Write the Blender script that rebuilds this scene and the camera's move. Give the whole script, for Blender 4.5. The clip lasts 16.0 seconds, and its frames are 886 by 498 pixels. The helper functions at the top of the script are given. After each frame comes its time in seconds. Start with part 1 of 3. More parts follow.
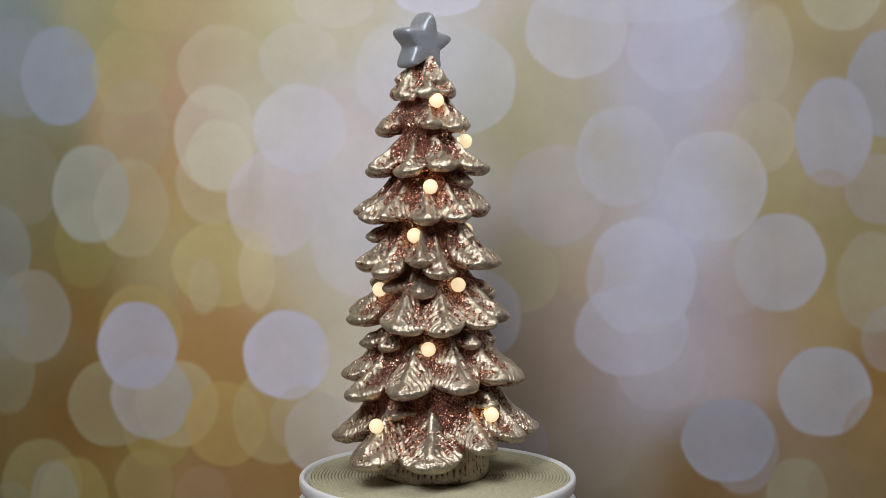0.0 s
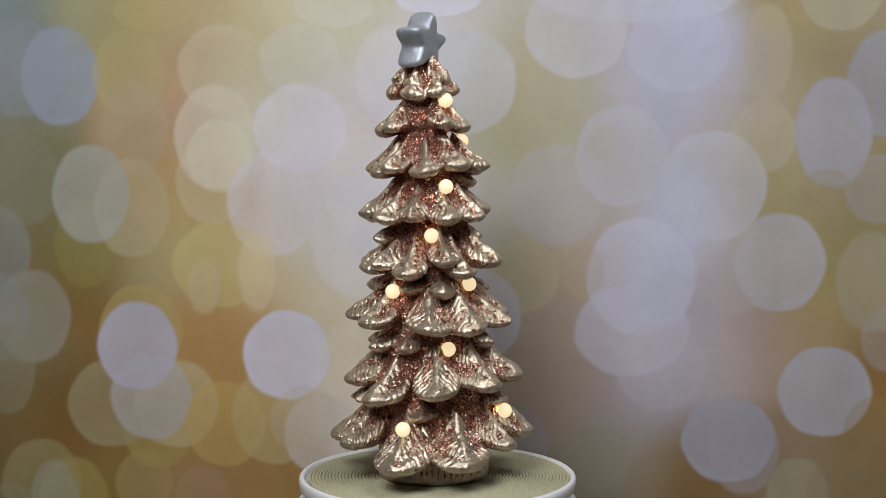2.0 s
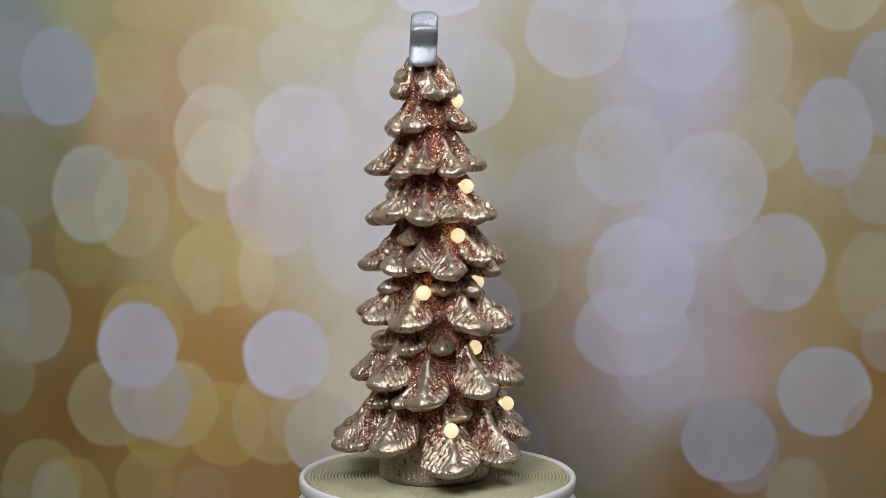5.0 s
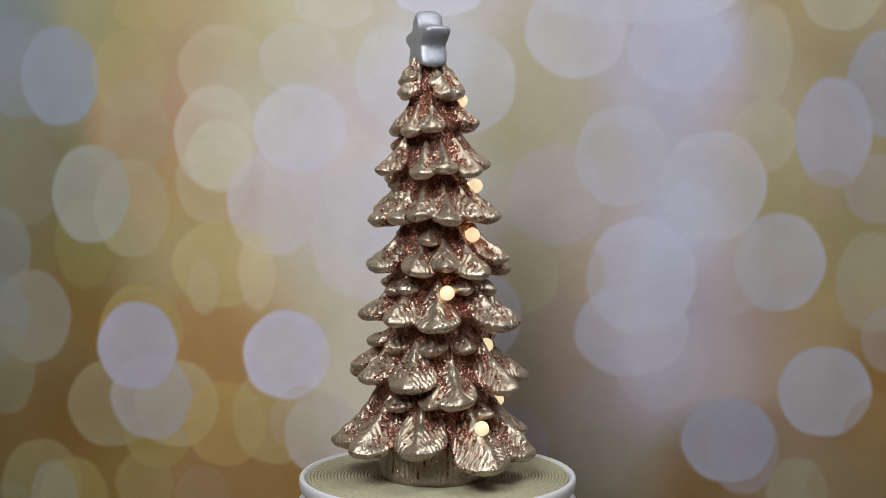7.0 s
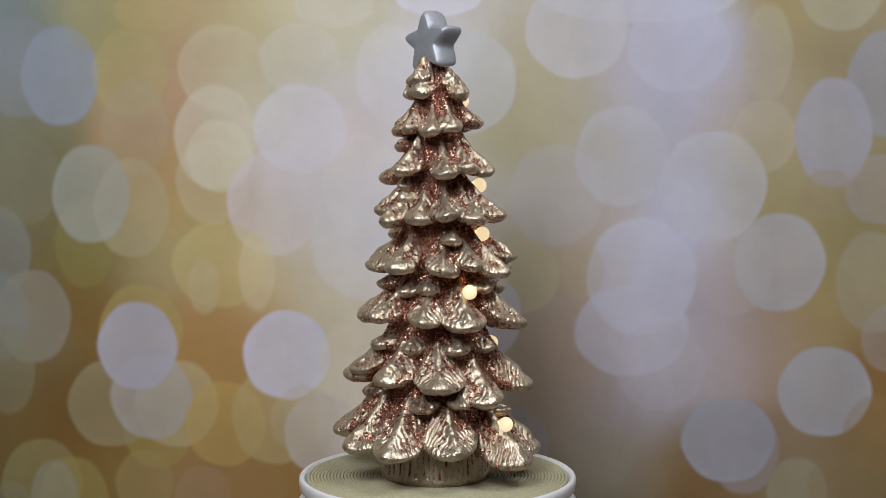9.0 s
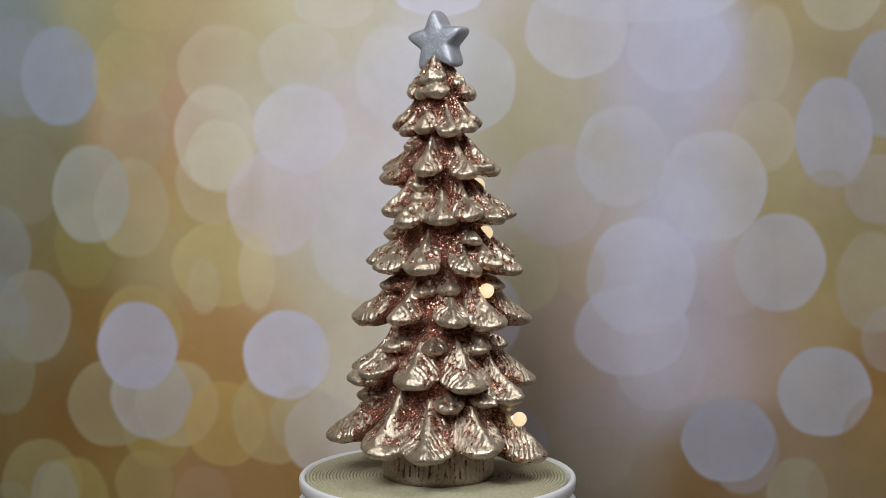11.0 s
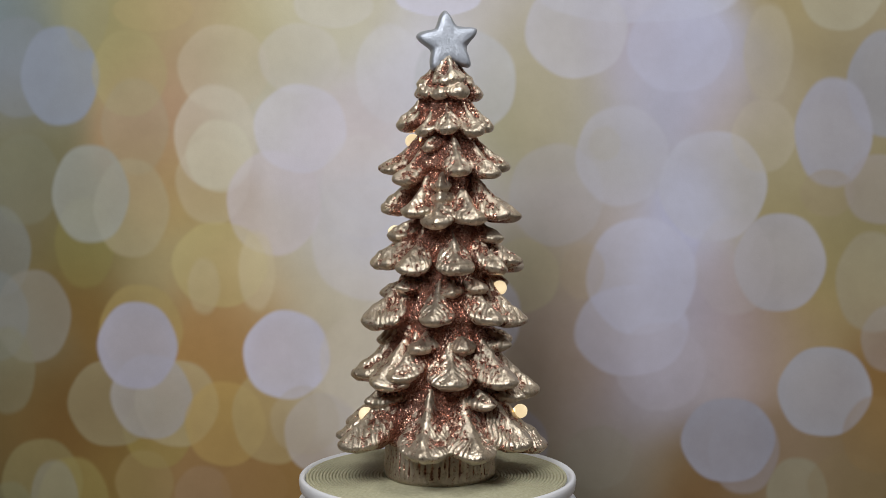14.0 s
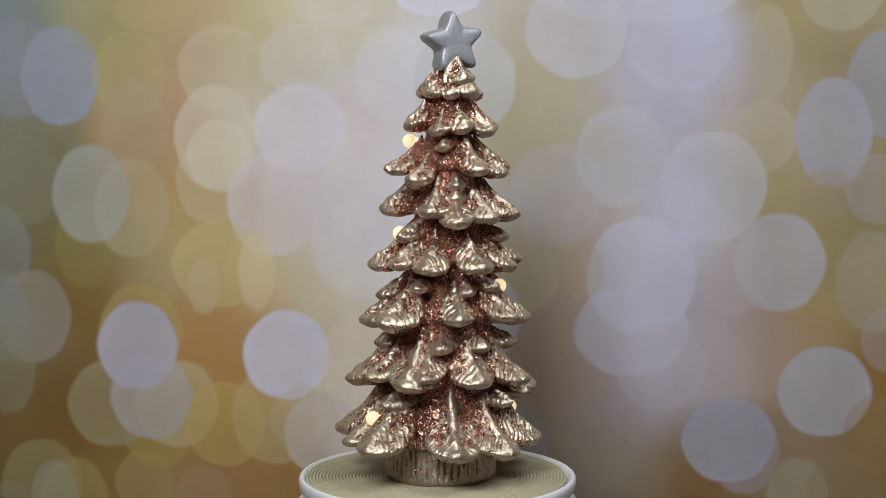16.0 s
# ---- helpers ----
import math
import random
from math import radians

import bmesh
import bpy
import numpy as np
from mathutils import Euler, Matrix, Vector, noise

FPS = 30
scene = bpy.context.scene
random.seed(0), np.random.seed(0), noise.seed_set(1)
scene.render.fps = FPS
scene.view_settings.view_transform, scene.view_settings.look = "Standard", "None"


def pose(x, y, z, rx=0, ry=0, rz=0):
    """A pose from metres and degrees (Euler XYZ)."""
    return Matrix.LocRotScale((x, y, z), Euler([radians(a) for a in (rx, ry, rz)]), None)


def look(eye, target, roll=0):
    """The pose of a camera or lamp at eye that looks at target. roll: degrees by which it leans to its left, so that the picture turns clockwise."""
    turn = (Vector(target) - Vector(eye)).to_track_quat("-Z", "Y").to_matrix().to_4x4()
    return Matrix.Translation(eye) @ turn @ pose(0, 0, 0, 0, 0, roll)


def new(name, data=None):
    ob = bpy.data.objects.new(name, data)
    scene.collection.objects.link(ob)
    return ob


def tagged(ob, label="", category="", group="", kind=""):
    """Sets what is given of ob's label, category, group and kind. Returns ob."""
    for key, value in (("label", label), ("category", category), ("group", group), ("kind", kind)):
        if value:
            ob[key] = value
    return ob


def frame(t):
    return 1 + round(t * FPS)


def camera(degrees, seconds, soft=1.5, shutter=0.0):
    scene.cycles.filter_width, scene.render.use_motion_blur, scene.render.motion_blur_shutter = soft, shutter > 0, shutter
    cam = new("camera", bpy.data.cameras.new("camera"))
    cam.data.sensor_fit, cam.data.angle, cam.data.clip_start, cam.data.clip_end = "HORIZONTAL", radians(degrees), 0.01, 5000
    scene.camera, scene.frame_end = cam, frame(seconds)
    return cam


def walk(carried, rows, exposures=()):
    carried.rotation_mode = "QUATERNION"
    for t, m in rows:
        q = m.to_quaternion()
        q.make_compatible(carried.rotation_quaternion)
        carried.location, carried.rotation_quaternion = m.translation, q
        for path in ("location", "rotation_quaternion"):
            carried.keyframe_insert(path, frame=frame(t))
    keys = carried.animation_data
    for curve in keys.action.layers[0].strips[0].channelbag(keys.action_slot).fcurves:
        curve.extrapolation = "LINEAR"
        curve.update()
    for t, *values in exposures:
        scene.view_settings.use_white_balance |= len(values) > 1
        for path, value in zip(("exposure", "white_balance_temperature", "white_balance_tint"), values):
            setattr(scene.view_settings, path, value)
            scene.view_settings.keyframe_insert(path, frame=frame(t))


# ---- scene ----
from mathutils import kdtree

EYE = (0.0, -1.2819, 0.3017)
cam = camera(34.26, 16.0, soft=0.8)
AIM = (EYE[0] + 0.00388, EYE[1] + 1.0, EYE[2] - 0.07568)
walk(cam, [(0.0, look(EYE, AIM)), (16.0, look(EYE, AIM))], exposures=[(0.0, 0.0), (16.0, 0.0)])

# ---- light: two studio softboxes in front, in a dim room ----
world = bpy.data.worlds.new("room_dark")
scene.world = world
world.use_nodes = True
world.node_tree.nodes["Background"].inputs[0].default_value = (0.9, 0.95, 1.0, 1)
world.node_tree.nodes["Background"].inputs[1].default_value = 0.02


def softbox(name, eye, target, wide, high, power, colour):
    data = bpy.data.lights.new(name, "AREA")
    data.shape, data.size, data.size_y, data.energy, data.color = "RECTANGLE", wide, high, power, colour
    ob = new(name, data)
    ob.matrix_basis = look(eye, target)
    return ob


softbox("softbox_key", (-0.40, -1.28, 1.15), (0.05, 0.1, 0.22), 0.62, 0.62, 19.7, (0.978, 0.985, 1.0))
softbox("softbox_second", (0.54, -0.56, 1.30), (0.0, 0.03, 0.12), 0.50, 0.50, 6.6, (0.978, 0.985, 1.0))


# ---- materials ----
def material(name):
    m = bpy.data.materials.new(name)
    m.use_nodes = True
    t = m.node_tree
    return m, t, t.nodes["Principled BSDF"]


def node(t, kind, **values):
    n = t.nodes.new(kind)
    for key, value in values.items():
        if key in n.inputs:
            n.inputs[key].default_value = value
    return n


def link(t, a, b):
    t.links.new(a, b)


def noise_of(t, scale, detail=3.0, rough=0.5):
    coord = t.nodes.new("ShaderNodeTexCoord")
    n = node(t, "ShaderNodeTexNoise", Scale=scale, Detail=detail, Roughness=rough)
    link(t, coord.outputs["Object"], n.inputs["Vector"])
    return n


def ramp(t, source, low, high, a, b):
    r = t.nodes.new("ShaderNodeValToRGB")
    r.color_ramp.elements[0].position, r.color_ramp.elements[1].position = low, high
    r.color_ramp.elements[0].color, r.color_ramp.elements[1].color = (*a, 1), (*b, 1)
    link(t, source, r.inputs["Fac"])
    return r


def bump(t, source, strength, distance, after=None):
    b = node(t, "ShaderNodeBump", Strength=strength, Distance=distance)
    link(t, source, b.inputs["Height"])
    if after is not None:
        link(t, after, b.inputs["Normal"])
    return b


def plain(name, colour, rough, vary=0.06, scale=60.0, metal=0.0, relief=0.15):
    m, t, p = material(name)
    n = noise_of(t, scale, 5.0, 0.6)
    r = ramp(t, n.outputs["Fac"], 0.3, 0.7, [c * (1 - vary) for c in colour], [min(1, c * (1 + vary)) for c in colour])
    link(t, r.outputs["Color"], p.inputs["Base Color"])
    p.inputs["Roughness"].default_value, p.inputs["Metallic"].default_value = rough, metal
    fine = noise_of(t, scale * 12, 2.0)
    link(t, bump(t, fine.outputs["Fac"], relief, 0.0004).outputs["Normal"], p.inputs["Normal"])
    return m


def gilded(name):
    """Champagne gilding, worn, with coppery glitter where the paint mask runs out and dark antique specks."""
    m, t, p = material(name)
    coord = t.nodes.new("ShaderNodeTexCoord")
    mask = t.nodes.new("ShaderNodeAttribute")
    mask.attribute_name = "gilt"
    blot = noise_of(t, 190.0, 4.0, 0.65)
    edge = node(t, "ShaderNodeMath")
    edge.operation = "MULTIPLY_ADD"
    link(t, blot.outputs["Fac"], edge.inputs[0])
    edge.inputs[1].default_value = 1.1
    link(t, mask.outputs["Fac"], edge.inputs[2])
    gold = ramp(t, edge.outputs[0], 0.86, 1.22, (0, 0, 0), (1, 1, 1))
    # glitter flakes: every cell leans its own way
    flake = node(t, "ShaderNodeTexVoronoi", Scale=1150.0)
    link(t, coord.outputs["Object"], flake.inputs["Vector"])
    lean = t.nodes.new("ShaderNodeVectorMath")
    lean.operation = "SUBTRACT"
    link(t, flake.outputs["Color"], lean.inputs[0])
    lean.inputs[1].default_value = (0.5, 0.5, 0.5)
    amount = t.nodes.new("ShaderNodeMapRange")
    link(t, gold.outputs["Color"], amount.inputs["Value"])
    amount.inputs["To Min"].default_value, amount.inputs["To Max"].default_value = 1.7, 0.44
    size = t.nodes.new("ShaderNodeVectorMath")
    size.operation = "SCALE"
    link(t, lean.outputs[0], size.inputs[0])
    link(t, amount.outputs[0], size.inputs["Scale"])
    geo = t.nodes.new("ShaderNodeNewGeometry")
    wear = noise_of(t, 330.0, 5.0, 0.7)
    rough_skin = bump(t, wear.outputs["Fac"], 0.25, 0.0007)
    lump = noise_of(t, 110.0, 3.0, 0.6)
    skin = bump(t, lump.outputs["Fac"], 0.3, 0.002, rough_skin.outputs["Normal"])
    add = t.nodes.new("ShaderNodeVectorMath")
    add.operation = "ADD"
    link(t, skin.outputs["Normal"], add.inputs[0])
    link(t, size.outputs[0], add.inputs[1])
    unit = t.nodes.new("ShaderNodeVectorMath")
    unit.operation = "NORMALIZE"
    link(t, add.outputs[0], unit.inputs[0])
    link(t, unit.outputs[0], p.inputs["Normal"])
    # colours
    tone = noise_of(t, 75.0, 4.0, 0.6)
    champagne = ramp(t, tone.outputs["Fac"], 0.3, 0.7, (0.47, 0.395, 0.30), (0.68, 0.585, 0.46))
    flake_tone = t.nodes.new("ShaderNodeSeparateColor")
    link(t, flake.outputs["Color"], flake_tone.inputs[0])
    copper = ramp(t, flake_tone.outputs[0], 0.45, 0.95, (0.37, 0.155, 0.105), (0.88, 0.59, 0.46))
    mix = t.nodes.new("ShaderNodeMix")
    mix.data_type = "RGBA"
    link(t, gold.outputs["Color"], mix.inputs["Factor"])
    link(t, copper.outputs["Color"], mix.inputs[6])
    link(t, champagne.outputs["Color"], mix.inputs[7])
    speck = noise_of(t, 420.0, 3.0, 0.7)
    dark = ramp(t, speck.outputs["Fac"], 0.30, 0.44, (0.42, 0.35, 0.29), (1, 1, 1))
    worn = t.nodes.new("ShaderNodeMix")
    worn.data_type, worn.blend_type = "RGBA", "MULTIPLY"
    worn.inputs["Factor"].default_value = 1.0
    link(t, mix.outputs[2], worn.inputs[6])
    link(t, dark.outputs["Color"], worn.inputs[7])
    link(t, worn.outputs[2], p.inputs["Base Color"])
    p.inputs["Metallic"].default_value = 0.80
    gloss = t.nodes.new("ShaderNodeMapRange")
    link(t, gold.outputs["Color"], gloss.inputs["Value"])
    gloss.inputs["To Min"].default_value, gloss.inputs["To Max"].default_value = 0.24, 0.34
    link(t, gloss.outputs[0], p.inputs["Roughness"])
    return m


def silvered():
    m, t, p = material("silver_glitter")
    coord = t.nodes.new("ShaderNodeTexCoord")
    tone = noise_of(t, 70.0, 4.0, 0.6)
    base = ramp(t, tone.outputs["Fac"], 0.3, 0.7, (0.36, 0.39, 0.44), (0.46, 0.49, 0.55))
    link(t, base.outputs["Color"], p.inputs["Base Color"])
    p.inputs["Metallic"].default_value, p.inputs["Roughness"].default_value = 0.60, 0.50
    flake = node(t, "ShaderNodeTexVoronoi", Scale=1100.0)
    link(t, coord.outputs["Object"], flake.inputs["Vector"])
    lean = t.nodes.new("ShaderNodeVectorMath")
    lean.operation = "SUBTRACT"
    link(t, flake.outputs["Color"], lean.inputs[0])
    lean.inputs[1].default_value = (0.5, 0.5, 0.5)
    size = t.nodes.new("ShaderNodeVectorMath")
    size.operation = "SCALE"
    size.inputs["Scale"].default_value = 0.18
    link(t, lean.outputs[0], size.inputs[0])
    lump = noise_of(t, 130.0, 3.0, 0.6)
    skin = bump(t, lump.outputs["Fac"], 0.12, 0.002)
    add = t.nodes.new("ShaderNodeVectorMath")
    add.operation = "ADD"
    link(t, skin.outputs["Normal"], add.inputs[0])
    link(t, size.outputs[0], add.inputs[1])
    unit = t.nodes.new("ShaderNodeVectorMath")
    unit.operation = "NORMALIZE"
    link(t, add.outputs[0], unit.inputs[0])
    link(t, unit.outputs[0], p.inputs["Normal"])
    return m


def glowing(name, colour, strength):
    m, t, p = material(name)
    p.inputs["Base Color"].default_value = (0.5, 0.46, 0.36, 1)
    p.inputs["Roughness"].default_value = 0.45
    p.inputs["Emission Color"].default_value = (*colour, 1)
    p.inputs["Emission Strength"].default_value = strength
    return m


def printed_cloth():
    m, t, p = material("printed_cloth")
    # the print colours also carry the light's fall-off across the cloth
    a = t.nodes.new("ShaderNodeAttribute")
    a.attribute_name = "print"
    mottle = noise_of(t, 34.0, 7.0, 0.68)
    shade = ramp(t, mottle.outputs["Fac"], 0.25, 0.75, (0.90, 0.89, 0.88), (1.0, 1.0, 1.0))
    mix = t.nodes.new("ShaderNodeMix")
    mix.data_type, mix.blend_type = "RGBA", "MULTIPLY"
    mix.inputs["Factor"].default_value = 1.0
    link(t, a.outputs["Color"], mix.inputs[6])
    link(t, shade.outputs["Color"], mix.inputs[7])
    link(t, mix.outputs[2], p.inputs["Base Color"])
    p.inputs["Roughness"].default_value = 0.75
    p.inputs["Specular IOR Level"].default_value = 0.25
    weave = noise_of(t, 700.0, 2.0)
    link(t, bump(t, weave.outputs["Fac"], 0.12, 0.0006).outputs["Normal"], p.inputs["Normal"])
    return m


def coiled_cord():
    m, t, p = material("coiled_cord")
    n = noise_of(t, 240.0, 4.0, 0.6)
    r = ramp(t, n.outputs["Fac"], 0.3, 0.7, (0.38, 0.36, 0.23), (0.50, 0.48, 0.33))
    link(t, r.outputs["Color"], p.inputs["Base Color"])
    p.inputs["Roughness"].default_value = 0.6
    fine = noise_of(t, 1500.0, 2.0)
    link(t, bump(t, fine.outputs["Fac"], 0.4, 0.0006).outputs["Normal"], p.inputs["Normal"])
    return m


GILT = gilded("champagne_gilding")
SILVER = silvered()
BULB = glowing("warm_bulb", (1.0, 0.78, 0.46), 0.86)
# added emitter behind each bulb, far brighter than the bulb, for the amber halo
HALO_GLOW = glowing("bulb_halo_glow", (1.0, 0.55, 0.18), 8.0)
CLOTH = printed_cloth()
CORD = coiled_cord()
WHITE = plain("white_plastic", (0.78, 0.79, 0.82), 0.35, 0.02)
TABLE = plain("white_tabletop", (0.72, 0.72, 0.74), 0.5, 0.03)
PAINT = plain("grey_wall_paint", (0.45, 0.44, 0.43), 0.9, 0.05, 6.0)
BOARDS = plain("dark_floor", (0.16, 0.12, 0.09), 0.6, 0.25, 5.0)


# ---- building helpers ----
def part(name, bm, mat, parent=None, label="", smooth=True):
    mesh = bpy.data.meshes.new(name)
    bmesh.ops.recalc_face_normals(bm, faces=bm.faces)
    bm.to_mesh(mesh)
    bm.free()
    mesh.materials.append(mat)
    if smooth:
        mesh.polygons.foreach_set("use_smooth", [True] * len(mesh.polygons))
    ob = new(name, mesh)
    if parent is not None:
        ob.parent = parent
    return tagged(ob, label)


def skin_part(name, verts, faces, mat, parent=None, label="", gilt=None):
    mesh = bpy.data.meshes.new(name)
    mesh.from_pydata([tuple(v) for v in verts], [], faces)
    mesh.update()
    mesh.materials.append(mat)
    mesh.polygons.foreach_set("use_smooth", [True] * len(mesh.polygons))
    if gilt is not None:
        at = mesh.attributes.new("gilt", "FLOAT", "POINT")
        at.data.foreach_set("value", np.asarray(gilt, dtype=np.float32))
    ob = new(name, mesh)
    if parent is not None:
        ob.parent = parent
    return tagged(ob, label)


def tube_faces(rows, cols):
    """Quads of a closed tube of rows x cols points, with a fan at both ends (points rows*cols and rows*cols+1)."""
    out = []
    for i in range(rows - 1):
        for j in range(cols):
            k = (j + 1) % cols
            out.append((i * cols + j, i * cols + k, (i + 1) * cols + k, (i + 1) * cols + j))
    for j in range(cols):
        k = (j + 1) % cols
        out.append((rows * cols, k, j))
        out.append((rows * cols + 1, (rows - 1) * cols + j, (rows - 1) * cols + k))
    return out


def lathe(bm, profile, steps=96, centre=(0, 0)):
    """Turns (radius, height) pairs about the upright axis; radius 0 closes an end."""
    rings = []
    for r, z in profile:
        if r < 1e-6:
            rings.append([bm.verts.new((centre[0], centre[1], z))])
        else:
            rings.append([bm.verts.new((centre[0] + r * math.cos(2 * math.pi * i / steps), centre[1] + r * math.sin(2 * math.pi * i / steps), z)) for i in range(steps)])
    for a, b in zip(rings, rings[1:]):
        for i in range(steps):
            j = (i + 1) % steps
            if len(a) == 1 and len(b) == 1:
                continue
            if len(a) == 1:
                bm.faces.new((a[0], b[i], b[j]))
            elif len(b) == 1:
                bm.faces.new((a[i], a[j], b[0]))
            else:
                bm.faces.new((a[i], a[j], b[j], b[i]))


def block(bm, x0, y0, z0, x1, y1, z1):
    m = Matrix.Translation(((x0 + x1) / 2, (y0 + y1) / 2, (z0 + z1) / 2)) @ Matrix.Diagonal((x1 - x0, y1 - y0, z1 - z0, 1))
    bmesh.ops.create_cube(bm, size=1.0, matrix=m)


# ---- the room round the set ----
def setting(name, mat, box, label):
    bm = bmesh.new()
    block(bm, *box)
    ob = part(name, bm, mat, smooth=False)
    return tagged(ob, label, name.split("_")[0], kind="structure")


setting("floor", BOARDS, (-2.2, -3.0, -0.92, 2.2, 1.4, -0.80), "dark wooden floor of the dim room")
setting("wall_north", PAINT, (-2.2, 1.4, -0.80, 2.2, 1.5, 1.8), "plain grey painted wall behind the backdrop")
setting("wall_south", PAINT, (-2.2, -3.1, -0.80, 2.2, -3.0, 1.8), "plain grey painted wall facing the set")
setting("wall_west", PAINT, (-2.3, -3.0, -0.80, -2.2, 1.4, 1.8), "plain grey painted side wall")
setting("wall_east", PAINT, (2.2, -3.0, -0.80, 2.3, 1.4, 1.8), "plain grey painted side wall")
setting("ceiling", PAINT, (-2.2, -3.0, 1.8, 2.2, 1.4, 1.9), "plain grey painted ceiling")


# ---- printed backdrop, with the fall-off of light painted into its colours ----
# ground and disc colours: the print, dimmed towards the edges where light falls off
SHADED_WASHES, SHADED_SPOTS = [], []


def linear(rgb):
    c = np.array(rgb, dtype=float) / 255
    return np.where(c < 0.04045, c / 12.92, ((c + 0.055) / 1.055) ** 2.4)


def shaded_wash(x, z, rgb):
    SHADED_WASHES.append((x, z, linear(rgb) * np.array((1.24, 1.37, 1.62))))


def shaded_spot(x, z, rx, rz, rgb, strength, soft):
    SHADED_SPOTS.append((x, z, rx, rz, linear(rgb) * np.array((1.31, 1.39, 1.50)), strength, soft))


shaded_wash(-0.443, 0.316, (119, 109, 68))
shaded_wash(-0.380, 0.196, (118, 106, 59))
shaded_wash(-0.375, 0.121, (118, 87, 39))
shaded_wash(-0.428, 0.211, (109, 92, 58))
shaded_wash(-0.285, 0.378, (171, 137, 101))
shaded_wash(-0.282, 0.330, (160, 125, 93))
shaded_wash(-0.289, 0.277, (167, 133, 89))
shaded_wash(-0.257, 0.431, (168, 139, 101))
shaded_wash(-0.310, 0.431, (160, 143, 93))
shaded_wash(-0.346, 0.413, (151, 136, 78))
shaded_wash(-0.272, 0.241, (167, 139, 84))
shaded_wash(-0.279, 0.163, (159, 141, 96))
shaded_wash(-0.249, 0.109, (162, 119, 65))
shaded_wash(-0.232, 0.060, (153, 112, 61))
shaded_wash(-0.225, 0.091, (162, 120, 71))
shaded_wash(-0.232, 0.030, (160, 127, 67))
shaded_wash(-0.408, -0.004, (113, 81, 36))
shaded_wash(-0.384, -0.019, (109, 74, 34))
shaded_wash(-0.348, -0.047, (125, 100, 47))
shaded_wash(-0.263, -0.038, (151, 113, 66))
shaded_wash(-0.215, -0.062, (144, 105, 62))
shaded_wash(-0.179, -0.075, (143, 108, 56))
shaded_wash(-0.437, 0.036, (112, 87, 44))
shaded_wash(-0.270, -0.078, (140, 110, 68))
shaded_wash(-0.104, 0.301, (193, 179, 171))
shaded_wash(-0.080, 0.313, (194, 174, 157))
shaded_wash(-0.129, 0.175, (185, 171, 136))
shaded_wash(-0.153, 0.145, (185, 162, 122))
shaded_wash(-0.201, 0.133, (181, 147, 96))
shaded_wash(-0.105, 0.090, (192, 174, 144))
shaded_wash(-0.093, 0.115, (187, 172, 139))
shaded_wash(-0.150, 0.437, (186, 171, 132))
shaded_wash(-0.210, 0.407, (174, 159, 112))
shaded_wash(-0.187, 0.348, (184, 172, 143))
shaded_wash(-0.103, 0.413, (187, 177, 151))
shaded_wash(-0.079, 0.431, (184, 169, 130))
shaded_wash(-0.044, 0.360, (194, 185, 182))
shaded_wash(-0.056, 0.211, (193, 185, 182))
shaded_wash(-0.092, 0.199, (192, 184, 180))
shaded_wash(-0.446, 0.431, (113, 119, 113))
shaded_wash(-0.381, 0.437, (134, 130, 99))
shaded_wash(-0.448, 0.366, (121, 122, 123))
shaded_wash(-0.450, 0.253, (114, 108, 82))
shaded_wash(-0.460, 0.091, (114, 108, 83))
shaded_wash(-0.456, -0.001, (107, 85, 45))
shaded_wash(-0.458, -0.068, (105, 85, 47))
shaded_wash(-0.045, 0.115, (195, 180, 162))
shaded_wash(-0.069, 0.030, (190, 175, 150))
shaded_wash(-0.008, 0.271, (198, 190, 184))
shaded_wash(-0.014, 0.396, (193, 184, 179))
shaded_wash(0.004, 0.151, (194, 183, 170))
shaded_wash(0.003, 0.029, (180, 168, 148))
shaded_wash(0.093, 0.396, (166, 151, 117))
shaded_wash(0.087, 0.366, (161, 148, 115))
shaded_wash(0.123, 0.348, (166, 151, 122))
shaded_wash(0.141, 0.336, (167, 155, 122))
shaded_wash(0.063, 0.313, (161, 149, 111))
shaded_wash(0.141, 0.307, (168, 151, 110))
shaded_wash(0.194, 0.390, (172, 158, 157))
shaded_wash(0.200, 0.342, (171, 159, 158))
shaded_wash(0.177, 0.298, (166, 157, 137))
shaded_wash(0.224, 0.348, (164, 160, 168))
shaded_wash(0.313, 0.342, (171, 154, 146))
shaded_wash(0.361, 0.351, (157, 139, 101))
shaded_wash(0.371, 0.437, (156, 136, 91))
shaded_wash(0.401, 0.413, (148, 129, 89))
shaded_wash(0.432, 0.396, (138, 122, 91))
shaded_wash(0.362, 0.289, (160, 144, 107))
shaded_wash(0.368, 0.265, (159, 144, 108))
shaded_wash(0.357, 0.232, (158, 137, 88))
shaded_wash(0.381, 0.235, (149, 132, 83))
shaded_wash(0.411, 0.241, (144, 126, 95))
shaded_wash(0.435, 0.211, (139, 125, 83))
shaded_wash(0.424, 0.175, (146, 128, 79))
shaded_wash(0.407, 0.127, (155, 132, 81))
shaded_wash(0.371, 0.108, (155, 124, 79))
shaded_wash(0.317, 0.115, (164, 142, 134))
shaded_wash(0.341, 0.090, (163, 139, 126))
shaded_wash(0.402, 0.096, (158, 134, 93))
shaded_wash(0.472, 0.054, (130, 92, 46))
shaded_wash(0.470, 0.005, (136, 104, 56))
shaded_wash(0.428, -0.032, (136, 115, 83))
shaded_wash(0.380, -0.026, (142, 115, 87))
shaded_wash(0.259, -0.075, (112, 77, 36))
shaded_wash(0.246, -0.044, (131, 110, 72))
shaded_wash(0.289, -0.075, (115, 80, 43))
shaded_wash(0.198, -0.044, (128, 114, 90))
shaded_wash(0.174, -0.057, (127, 116, 92))
